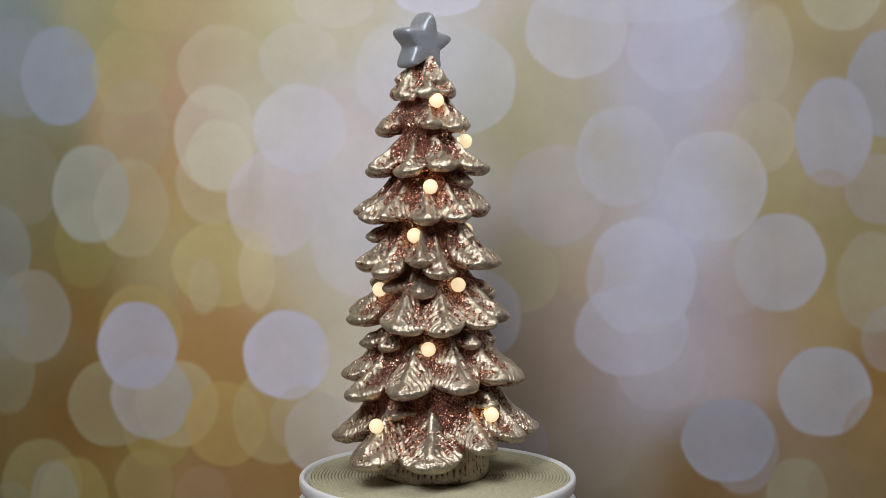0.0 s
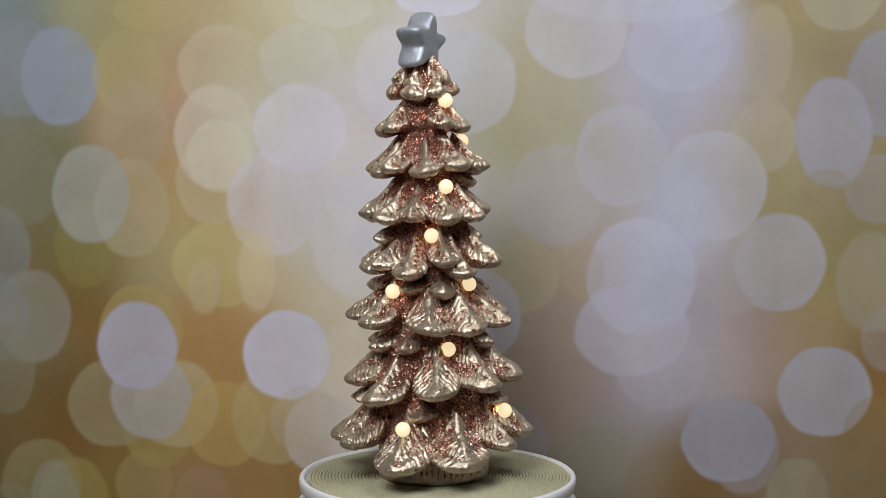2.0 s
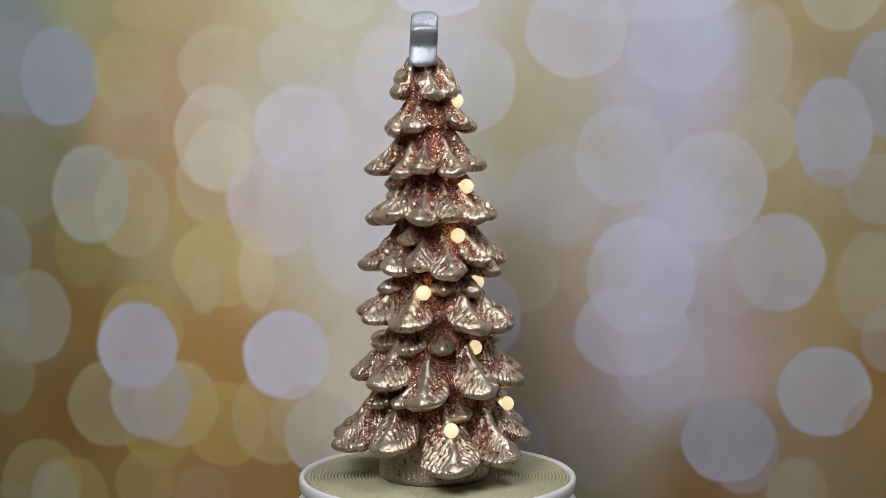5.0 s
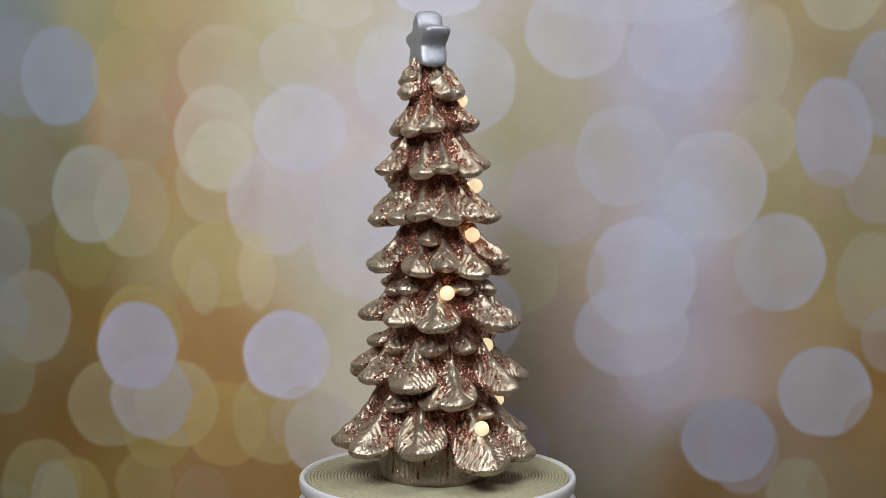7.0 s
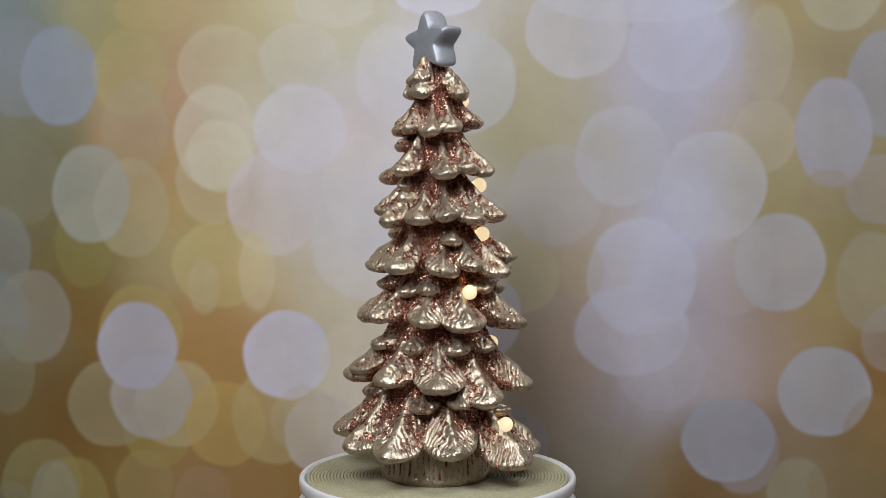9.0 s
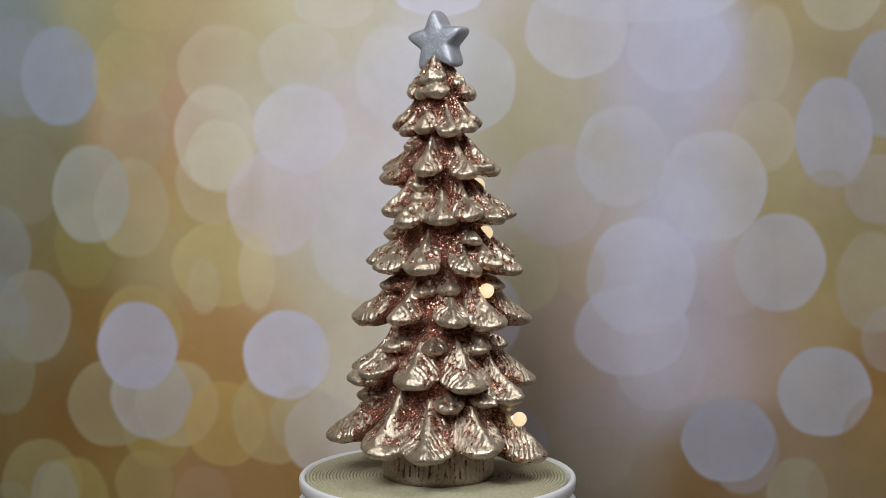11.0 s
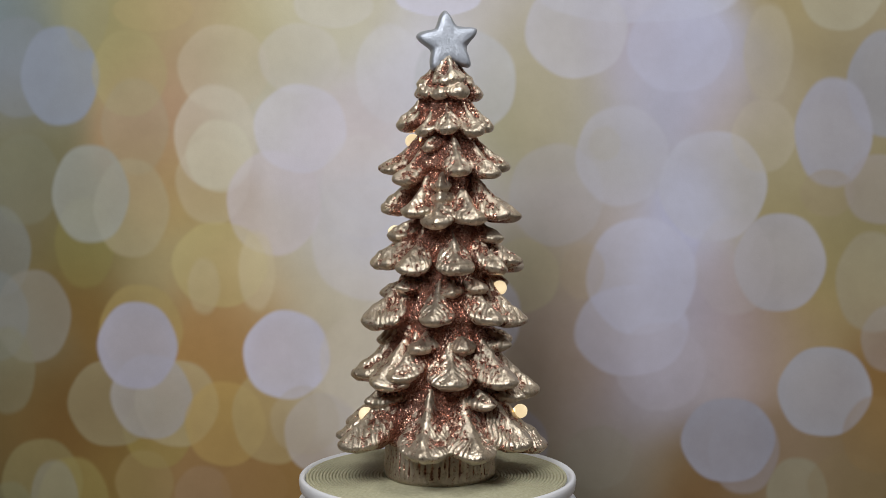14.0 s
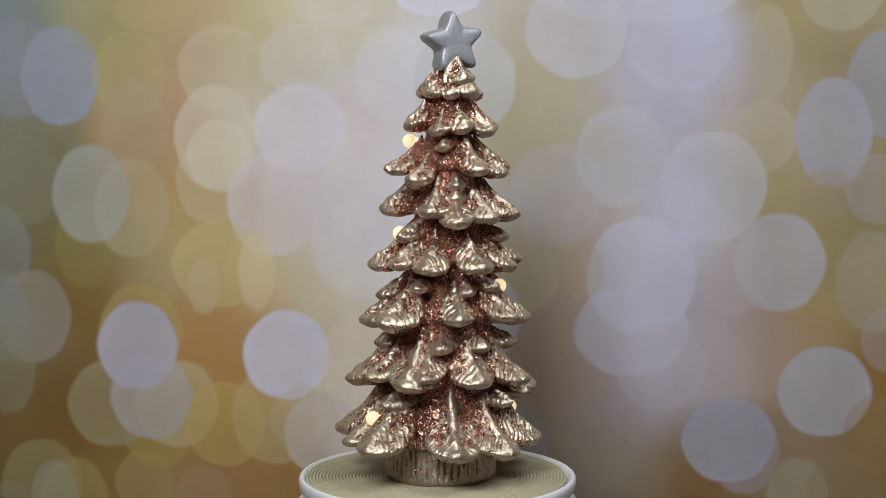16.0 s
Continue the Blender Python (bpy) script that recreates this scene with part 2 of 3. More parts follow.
# right of the tree: colours read in its shadow, then brightened to offset it
shaded_wash(0.137, 0.017, (149, 128, 105))
shaded_wash(0.118, 0.035, (146, 127, 100))
shaded_wash(0.106, 0.060, (154, 133, 108))
shaded_wash(0.136, 0.066, (156, 129, 110))
shaded_wash(0.100, 0.175, (159, 146, 107))
shaded_wash(0.142, 0.181, (164, 140, 104))
shaded_wash(0.135, 0.211, (168, 151, 135))
shaded_wash(0.100, 0.109, (159, 139, 117))
shaded_wash(0.136, 0.115, (154, 134, 118))
shaded_wash(0.179, 0.029, (157, 139, 131))
shaded_wash(0.159, 0.223, (168, 154, 146))
shaded_wash(0.198, -0.020, (141, 127, 114))
shaded_wash(0.227, 0.029, (163, 154, 158))
shaded_wash(0.287, 0.060, (163, 147, 139))
shaded_wash(0.051, 0.211, (178, 165, 147))
shaded_wash(0.064, 0.060, (164, 145, 121))
shaded_wash(0.076, -0.069, (137, 124, 97))
shaded_wash(0.255, 0.211, (177, 171, 180))
shaded_wash(0.275, 0.115, (166, 156, 159))
shaded_wash(0.466, -0.057, (123, 99, 61))
shaded_wash(0.344, -0.075, (132, 112, 80))
shaded_wash(0.289, 0.390, (173, 168, 178))
shaded_wash(0.454, 0.437, (151, 134, 99))
shaded_wash(0.057, 0.431, (184, 172, 157))
shaded_wash(0.459, 0.211, (137, 122, 81))
shaded_spot(-0.439, 0.378, 0.0419, 0.0527, (124, 126, 128), 0.37, 1.4)
shaded_spot(-0.397, 0.369, 0.0401, 0.0521, (131, 134, 141), 0.75, 1.2)
shaded_spot(-0.324, 0.372, 0.0395, 0.0455, (161, 147, 102), 0.33, 1.6)
shaded_spot(-0.319, 0.316, 0.0359, 0.0509, (154, 142, 115), 0.29, 1.6)
shaded_spot(-0.374, 0.193, 0.0311, 0.0479, (130, 120, 66), 0.33, 1.6)
shaded_spot(-0.467, 0.184, 0.0359, 0.0491, (125, 128, 124), 0.37, 1.6)
shaded_spot(-0.435, 0.260, 0.0359, 0.0479, (120, 118, 97), 0.29, 1.8)
shaded_spot(-0.324, 0.230, 0.0401, 0.0527, (164, 150, 118), 0.41, 1.4)
shaded_spot(-0.367, 0.245, 0.0401, 0.0521, (149, 148, 137), 0.54, 1.2)
shaded_spot(-0.430, 0.115, 0.0395, 0.0497, (132, 124, 108), 0.57, 1.2)
shaded_spot(-0.472, 0.115, 0.0371, 0.0491, (122, 125, 123), 0.28, 1.5)
shaded_spot(-0.458, 0.057, 0.0287, 0.0467, (125, 119, 92), 0.40, 1.6)
shaded_spot(-0.316, 0.100, 0.0443, 0.0491, (165, 143, 88), 0.40, 1.6)
shaded_spot(-0.300, -0.010, 0.0371, 0.0395, (151, 134, 73), 0.40, 1.6)
shaded_spot(-0.348, 0.021, 0.0467, 0.0473, (142, 129, 96), 0.52, 1.2)
shaded_spot(-0.279, 0.021, 0.0449, 0.0473, (169, 152, 114), 0.52, 1.2)
shaded_spot(-0.306, 0.028, 0.0437, 0.0461, (159, 151, 143), 0.59, 1.3)
shaded_spot(-0.320, 0.083, 0.0425, 0.0473, (162, 156, 164), 0.92, 1.1)
shaded_spot(-0.227, -0.001, 0.0431, 0.0461, (174, 144, 83), 0.43, 1.5)
shaded_spot(-0.174, 0.008, 0.0455, 0.0533, (169, 148, 102), 0.49, 1.3)
shaded_spot(-0.161, 0.073, 0.0461, 0.0479, (187, 180, 188), 0.95, 1.0)
shaded_spot(-0.123, -0.013, 0.0413, 0.0449, (178, 166, 155), 0.59, 1.3)
shaded_spot(-0.142, 0.002, 0.0371, 0.0371, (172, 156, 129), 0.24, 1.6)
shaded_spot(-0.424, -0.066, 0.0431, 0.0491, (133, 122, 81), 0.47, 1.3)
shaded_spot(-0.391, -0.084, 0.0371, 0.0473, (141, 126, 72), 0.46, 1.3)
shaded_spot(-0.411, -0.081, 0.0251, 0.0407, (139, 135, 117), 0.40, 1.4)
shaded_spot(-0.458, -0.093, 0.0239, 0.0299, (123, 120, 90), 0.38, 1.4)
shaded_spot(-0.315, -0.065, 0.0311, 0.0347, (151, 131, 85), 0.34, 1.8)
shaded_spot(-0.252, -0.078, 0.0299, 0.0311, (151, 124, 95), 0.34, 1.8)
shaded_spot(-0.197, -0.069, 0.0359, 0.0269, (147, 114, 69), 0.28, 1.8)
shaded_spot(-0.225, 0.377, 0.0479, 0.0455, (182, 167, 140), 0.37, 1.6)
shaded_spot(-0.145, 0.387, 0.0431, 0.0371, (189, 180, 170), 0.29, 1.8)
shaded_spot(-0.238, 0.258, 0.0383, 0.0455, (183, 167, 135), 0.33, 1.6)
shaded_spot(-0.234, 0.305, 0.0431, 0.0550, (190, 178, 157), 0.43, 1.3)
shaded_spot(-0.230, 0.285, 0.0347, 0.0383, (195, 187, 161), 0.34, 1.6)
shaded_spot(-0.173, 0.235, 0.0497, 0.0556, (192, 179, 178), 0.48, 1.2)
shaded_spot(-0.145, 0.314, 0.0491, 0.0467, (193, 186, 191), 0.43, 1.4)
shaded_spot(-0.231, 0.170, 0.0503, 0.0455, (181, 165, 110), 0.34, 1.6)
shaded_spot(-0.248, 0.147, 0.0168, 0.0299, (176, 159, 121), 0.43, 1.4)
shaded_spot(-0.192, 0.163, 0.0191, 0.0419, (191, 175, 139), 0.40, 1.4)
shaded_spot(-0.074, 0.193, 0.0598, 0.0610, (193, 184, 182), 0.34, 1.5)
shaded_spot(-0.080, 0.253, 0.0419, 0.0539, (194, 185, 178), 0.25, 1.8)
shaded_spot(-0.050, 0.372, 0.0359, 0.0509, (194, 188, 187), 0.29, 1.8)
shaded_spot(-0.109, 0.443, 0.0419, 0.0239, (191, 183, 173), 0.29, 1.8)
shaded_spot(-0.298, 0.437, 0.0419, 0.0215, (169, 148, 102), 0.25, 1.8)
shaded_spot(-0.369, 0.437, 0.0239, 0.0419, (144, 136, 104), 0.25, 1.8)
shaded_spot(0.001, 0.452, 0.0455, 0.0203, (194, 188, 194), 0.85, 1.1)
shaded_spot(-0.078, 0.066, 0.0479, 0.0539, (193, 179, 158), 0.28, 1.8)
shaded_spot(0.029, 0.363, 0.0539, 0.0550, (175, 172, 170), 0.49, 1.3)
shaded_spot(0.211, 0.449, 0.1017, 0.0239, (181, 179, 187), 0.37, 1.6)
shaded_spot(0.146, 0.417, 0.0539, 0.0503, (177, 171, 172), 0.56, 1.1)
shaded_spot(0.254, 0.400, 0.0539, 0.0479, (172, 168, 179), 0.43, 1.5)
shaded_spot(0.126, 0.244, 0.0503, 0.0539, (167, 160, 158), 0.37, 1.5)
shaded_spot(0.195, 0.285, 0.0491, 0.0533, (173, 168, 172), 0.45, 1.3)
shaded_spot(0.292, 0.253, 0.0568, 0.0586, (175, 171, 176), 0.48, 1.3)
shaded_spot(0.177, 0.298, 0.0168, 0.0180, (168, 158, 137), 0.20, 1.8)
shaded_spot(0.424, 0.457, 0.0431, 0.0407, (159, 150, 126), 0.51, 1.1)
shaded_spot(0.348, 0.394, 0.0263, 0.0503, (167, 155, 131), 0.39, 1.5)
shaded_spot(0.345, 0.306, 0.0347, 0.0383, (173, 161, 140), 0.31, 1.6)
shaded_spot(0.473, 0.361, 0.0407, 0.0562, (140, 140, 149), 0.51, 1.2)
shaded_spot(0.419, 0.310, 0.0407, 0.0580, (152, 147, 152), 0.72, 1.1)
shaded_spot(0.414, 0.246, 0.0287, 0.0251, (147, 130, 102), 0.37, 1.4)
shaded_spot(0.469, 0.250, 0.0371, 0.0371, (151, 140, 135), 0.41, 1.4)
shaded_spot(0.464, 0.151, 0.0395, 0.0539, (151, 140, 117), 0.49, 1.3)
shaded_spot(0.483, 0.090, 0.0299, 0.0359, (152, 143, 138), 0.33, 1.6)
shaded_spot(0.364, 0.172, 0.0491, 0.0527, (161, 154, 153), 0.80, 1.0)
shaded_spot(0.217, 0.157, 0.0586, 0.0628, (177, 173, 183), 0.52, 1.4)
shaded_spot(0.207, 0.099, 0.0610, 0.0491, (174, 169, 179), 0.47, 1.5)
shaded_spot(0.316, 0.169, 0.0419, 0.0527, (170, 160, 156), 0.20, 1.8)
shaded_spot(0.091, 0.158, 0.0383, 0.0395, (168, 156, 124), 0.40, 1.5)
shaded_spot(0.043, 0.115, 0.0461, 0.0491, (175, 168, 171), 0.59, 1.3)
shaded_spot(0.079, -0.026, 0.0395, 0.0431, (141, 133, 136), 0.49, 1.4)
shaded_spot(0.173, -0.038, 0.0371, 0.0347, (134, 125, 108), 0.33, 1.7)
shaded_spot(0.239, 0.060, 0.0479, 0.0479, (166, 156, 160), 0.28, 1.9)
shaded_spot(0.329, -0.030, 0.0377, 0.0473, (144, 135, 135), 0.40, 1.4)
shaded_spot(0.312, -0.019, 0.0497, 0.0461, (145, 141, 147), 0.80, 1.1)
shaded_spot(0.387, -0.077, 0.0329, 0.0383, (144, 137, 113), 0.52, 1.2)
shaded_spot(0.441, -0.069, 0.0419, 0.0359, (133, 113, 79), 0.28, 1.8)
shaded_spot(0.415, 0.033, 0.0503, 0.0485, (156, 152, 154), 0.93, 1.0)
shaded_spot(0.471, -0.014, 0.0359, 0.0419, (140, 111, 70), 0.28, 1.8)
shaded_spot(0.154, 0.163, 0.0239, 0.0299, (166, 146, 120), 0.24, 1.8)

BACKDROP_Y = 0.24


def backdrop():
    xs = np.concatenate([np.arange(-1.10, -0.48, 0.02), np.arange(-0.48, 0.50, 0.0019), np.arange(0.50, 1.12, 0.02)])
    zs = np.concatenate([np.arange(-0.80, -0.12, 0.02), np.arange(-0.12, 0.46, 0.0019), np.arange(0.46, 1.80, 0.02)])
    gx, gz = np.meshgrid(xs, zs)
    # the print wanders a little, as brushed inks do
    wx = gx + 0.004 * np.sin(gz * 41 + 1.3) + 0.003 * np.sin(gx * 57 + gz * 23)
    wz = gz + 0.004 * np.sin(gx * 37 + 0.4) + 0.003 * np.sin(gz * 61 - gx * 19)
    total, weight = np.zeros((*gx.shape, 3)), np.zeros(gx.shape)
    for x, z, c in SHADED_WASHES:
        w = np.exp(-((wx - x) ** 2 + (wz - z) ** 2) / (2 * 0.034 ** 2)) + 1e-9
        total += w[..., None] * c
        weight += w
    shaded_ink = total / weight[..., None]
    for x, z, rx, rz, c, strength, soft in SHADED_SPOTS:
        dx, dz = (gx - x) / rx, (gz - z) / rz
        d = np.sqrt(dx ** 2 + dz ** 2) * (1 + 0.012 * np.cos(6 * np.arctan2(dz, dx) + 9 * x))
        e = max(0.034 * soft, 0.0025 / rx)
        a = np.clip((1 + e - d) / (2 * e), 0, 1)
        a = a * a * (3 - 2 * a) * min(0.95, 1.3 * strength + 0.04) * (0.84 + 0.16 * np.clip(d, 0, 1) ** 4)
        shaded_ink = shaded_ink * (1 - a[..., None]) + a[..., None] * c
    shaded_ink = np.clip(shaded_ink, 0.01, 0.86)
    # hanging cloth: faint upright ripples, and one soft fold
    y = BACKDROP_Y + 0.0022 * np.sin(gx * 33 + 0.8 * np.sin(gz * 5)) + 0.0012 * np.sin(gx * 71 + gz * 3) + 0.0007 * np.sin(gz * 47 + gx * 11)
    rows, cols = gx.shape
    verts = np.stack([gx, y, gz], -1).reshape(-1, 3)
    idx = np.arange(rows * cols).reshape(rows, cols)
    faces = np.stack([idx[:-1, :-1], idx[:-1, 1:], idx[1:, 1:], idx[1:, :-1]], -1).reshape(-1, 4)
    mesh = bpy.data.meshes.new("backdrop_cloth")
    mesh.from_pydata(verts.tolist(), [], faces.tolist())
    mesh.update()
    mesh.polygons.foreach_set("use_smooth", [True] * len(mesh.polygons))
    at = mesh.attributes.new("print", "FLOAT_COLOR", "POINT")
    at.data.foreach_set("color", np.concatenate([shaded_ink, np.ones((rows, cols, 1))], -1).reshape(-1).astype(np.float32))
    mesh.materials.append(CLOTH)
    ob = new("backdrop", mesh)
    return tagged(ob, "hanging cloth printed with soft gold and lavender light discs, light fall-off in its colours", "backdrop", kind="structure")


backdrop()


# ---- table, turntable and mat ----
def table():
    root = tagged(new("table"), "small white round pedestal table under the turntable", "table")
    bm = bmesh.new()
    lathe(bm, [(0, -0.118), (0.18, -0.118), (0.182, -0.116), (0.182, -0.098), (0.179, -0.095), (0, -0.095)], 96)
    part("tabletop", bm, TABLE, root)
    bm = bmesh.new()
    lathe(bm, [(0, -0.80), (0.17, -0.80), (0.17, -0.785), (0.04, -0.76), (0.03, -0.70), (0.03, -0.16), (0.06, -0.118), (0, -0.118)], 48)
    part("pedestal", bm, TABLE, root)
    return root


table()


def turntable():
    root = tagged(new("turntable"), "round white plastic turntable with a raised rounded rim", "turntable")
    bm = bmesh.new()
    lathe(bm, [(0, -0.0165), (0.112, -0.0165), (0.120, -0.0145), (0.1240, -0.0095), (0.1250, -0.003), (0.1245, 0.0002), (0.1228, 0.0018), (0.1205, 0.0012), (0.1195, -0.0015), (0.1185, -0.004), (0, -0.004)], 160)
    part("plate", bm, WHITE, root)
    bm = bmesh.new()
    lathe(bm, [(0, -0.030), (0.123, -0.030), (0.1255, -0.028), (0.1260, -0.0225), (0.1240, -0.0205), (0.110, -0.0200), (0.110, -0.0165), (0, -0.0165)], 128)
    part("base_plate", bm, WHITE, root)
    bm = bmesh.new()
    lathe(bm, [(0, -0.095), (0.085, -0.095), (0.090, -0.092), (0.088, -0.075), (0.050, -0.060), (0.048, -0.030), (0, -0.030)], 96)
    part("foot", bm, WHITE, root)
    return root


def placemat():
    """A round mat of coiled cord: turn after turn of rounded cord on a thin backing."""
    root = tagged(new("placemat"), "round yellow-green placemat of coiled cord on the turntable", "placemat")
    turns, outer, middle = 39, 0.1180, (0.0012, 0.0)
    pitch = outer / turns
    bm = bmesh.new()
    lathe(bm, [(0, -0.0036), (outer - 0.001, -0.0036), (outer - 0.001, -0.0016), (0, -0.0016)], 96, middle)
    part("backing", bm, CORD, root)
    for i in range(turns):
        r = (i + 0.5) * pitch
        steps = 128 if i > 8 else 48
        bm = bmesh.new()
        ring = [(-0.5, -0.0016), (-0.46, -0.0006), (-0.26, 0.0003), (0.0, 0.0006), (0.26, 0.0003), (0.46, -0.0006), (0.5, -0.0016)]
        lathe(bm, [(max(r + k * pitch, 1e-5), h) for k, h in ring], steps, middle)
        part("cord_turn", bm, CORD, root)
    return root


TURNTABLE = turntable()
MAT = placemat()


# ---- the ornament ----
def axis_at(z):
    """The ornament leans and sways a little: the middle of its stem at a height."""
    heights = [0.0, 0.032, 0.085, 0.145, 0.193, 0.237, 0.275, 0.311, 0.343, 0.390]
    xs = [-0.0036, -0.0040, -0.0050, -0.0076, -0.0088, -0.0105, -0.0102, -0.0114, -0.0128, -0.0131]
    ys = [0.0010, 0.0008, -0.0008, -0.0022, -0.0022, -0.0018, 0.0008, 0.0028, 0.0040, 0.0060]
    return float(np.interp(z, heights, xs)), float(np.interp(z, heights, ys))


TREE = tagged(new("christmas_tree_ornament"), "champagne gilded Christmas tree ornament with copper glitter and glowing bulbs", "ornament")


FORMS = []
# each whorl of boughs springs from a flared skirt: underside, top, radius
SKIRTS = [(ztip + 0.001, ztip + rise, 0.62 * reach) for reach, ztip, rise in (
    (0.030, 0.343, 0.020), (0.041, 0.310, 0.026), (0.055, 0.274, 0.030), (0.060, 0.234, 0.034), (0.066, 0.190, 0.041), (0.074, 0.139, 0.047), (0.083, 0.085, 0.057), (0.094, 0.030, 0.070))]


def stem():
    """The core that the branches grow from; its surface is lumpy and full of glitter."""
    rows, cols = 210, 90
    heights = [0.036, 0.06, 0.10, 0.15, 0.20, 0.25, 0.29, 0.33, 0.352, 0.366]
    radii = [0.049, 0.050, 0.045, 0.038, 0.032, 0.027, 0.022, 0.017, 0.015, 0.007]
    verts, gilt = [], []
    for i in range(rows):
        z = 0.034 + 0.334 * i / (rows - 1)
        r = float(np.interp(z, heights, radii))
        for low, high, flare in SKIRTS:
            if low < z < high:
                k = (high - z) / (high - low)
                r = max(r, r + (flare - r) * k ** 1.5 * min(1.0, (z - low) / 0.007) ** 0.5)
        cx, cy = axis_at(z)
        for j in range(cols):
            a = 2 * math.pi * j / cols
            n = noise.noise(Vector((math.cos(a) * 3, math.sin(a) * 3, z * 90)))
            rr = r * (1 + 0.10 * n) + 0.0008 * math.cos(a * 17 + z * 60)
            verts.append((cx + rr * math.sin(a), cy - rr * math.cos(a), z))
            gilt.append(-0.15 + 0.25 * n)
    for z in (0.034, 0.3685):
        verts.append((*axis_at(z), z))
        gilt.append(0.0)
    FORMS.append(("stem", verts, tube_faces(rows, cols), gilt, None))


def foot_of_trunk():
    """The trunk's stub: fluted like bark, on a plain rounded ring."""
    rows, cols = 26, 260
    verts, gilt = [], []
    cx, cy = axis_at(0.0)
    for i in range(rows):
        u = i / (rows - 1)
        z = 0.0006 + 0.047 * u
        r = 0.0500 - 0.003 * u
        ring = max(0.0, 1 - u / 0.10)
        r -= 0.0022 * ring ** 3
        groove = min(1.0, max(0.0, (u - 0.10) / 0.10))
        for j in range(cols):
            a = 2 * math.pi * j / cols
            n = noise.noise(Vector((math.cos(a) * 2.2, math.sin(a) * 2.2, 4.0)))
            flute = math.cos(a * 58 + 6.0 * n + 0.4 * math.sin(u * 7 + a * 5))
            flute = flute * (0.6 + 0.8 * noise.noise(Vector((math.cos(a) * 9, math.sin(a) * 9, u * 2.5))))
            rr = r + groove * 0.0013 * flute + 0.0006 * n
            verts.append((cx + rr * math.sin(a), cy - rr * math.cos(a), z))
            gilt.append(0.52 + 0.32 * flute * groove)
    verts += [(cx, cy, 0.0006), (cx, cy, 0.048)]
    gilt += [0.3, 0.0]
    return skin_part("trunk_base", verts, tube_faces(rows, cols), GILT, TREE, "fluted bark-like trunk stub", gilt)


def leaf_width(u, belly):
    """Half width of a bough along its length: narrow at the stem, widest past the middle, blunt at the nose."""
    u = np.asarray(u, dtype=float)
    grow = 0.26 + 0.74 * np.sin(0.5 * np.pi * np.clip(u / belly, 0, 1)) ** 1.1
    shrink = 1.0 - 0.50 * np.clip((u - belly) / (1 - belly), 0, 1) ** 1.1
    return np.where(u < belly, grow, shrink)


def branch(az, reach, ztip, wide, rise, seed):
    """One cast bough: a leaf-shaped spade that leaves the stem high, swells outward and ends in a blunt, smooth nose."""
    rows, cols = 40, 44
    rnd = random.Random(seed)
    cx, cy = axis_at(ztip + 0.012)
    root = reach * 0.38
    thick = 0.0028 + 0.138 * wide
    swing, tilt = rnd.uniform(-0.09, 0.09), rnd.uniform(-0.16, 0.16)
    belly = rnd.uniform(0.54, 0.64)
    a = radians(az)
    out, side, up = Vector((math.sin(a), -math.cos(a), 0)), Vector((math.cos(a), math.sin(a), 0)), Vector((0, 0, 1))
    verts, gilt = [], []
    for i in range(rows):
        u = (i + 0.5) / rows
        u = 1 - (1 - u) ** 1.3
        cap = 1.0 if u < 0.76 else math.sqrt(max(0.0, 1 - ((u - 0.76) / 0.242) ** 2))
        rho = root + (reach - root) * u
        top = ztip + thick * 1.58 + rise * (1 - u) ** 2.1
        low = ztip + 0.12 * rise * (1 - u) - 0.0028 * math.sin(math.pi * u)
        tip_mid = ztip + thick * 0.76
        mid, half = (top + low) / 2, (top - low) / 2
        mid += (tip_mid - mid) * (1 - cap)
        half *= cap
        top_now, low_now = mid + half, mid - half
        w = float(leaf_width(u, belly)) * wide * 0.5 * cap
        for j in range(cols):
            f = 2 * math.pi * j / cols
            c, s = math.cos(f), math.sin(f)
            upper = max(0.0, s)
            x = w * c * (1 - 0.12 * upper)
            brim = mid - 0.12 * half
            z = brim + (top_now - brim) * (0.45 * s + 0.55 * (1 - abs(c) ** 1.6)) if s > 0 else brim + (brim - low_now) * s
            z += tilt * x
            p = out * rho + side * (x + swing * (rho - root)) + up * z
            n1 = noise.noise(p * 90 + Vector((seed, 0, 0)))
            norm = side * c * 0.9 + up * s * 0.7 + out * (0.7 * upper + 0.6 * (1 - cap))
            p += norm.normalized() * 0.0014 * n1 * min(1.0, cap + 0.2)
            verts.append((cx + p.x, cy + p.y, p.z))
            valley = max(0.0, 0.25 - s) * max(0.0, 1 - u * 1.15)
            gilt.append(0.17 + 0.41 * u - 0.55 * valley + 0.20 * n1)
    p0 = out * root + up * (ztip + rise * 0.75)
    p1 = out * (reach + 0.0004) + side * (swing * (reach - root)) + up * (ztip + thick * 0.76)
    verts += [(cx + p0.x, cy + p0.y, p0.z), (cx + p1.x, cy + p1.y, p1.z)]
    gilt += [0.0, 0.6]
    shape = dict(out=np.array(out), side=np.array(side), centre=np.array((cx, cy, 0.0)), root=root, reach=reach, swing=swing, belly=belly, wide=wide,
                 length=math.hypot(reach - root, rise), rib=rnd.uniform(0.35, 1.0), fan=rnd.uniform(0.0, 0.6), flutes=rnd.uniform(1.6, 2.6),
                 lean=rnd.uniform(0.5, 1.1), pitch=rnd.uniform(0.0062, 0.0090), shift=rnd.uniform(0, 1))
    FORMS.append(("branch", verts, tube_faces(rows, cols), gilt, shape))


def smooth_step(x, lo, hi):
    k = np.clip((x - lo) / (hi - lo), 0, 1)
    return k * k * (3 - 2 * k)


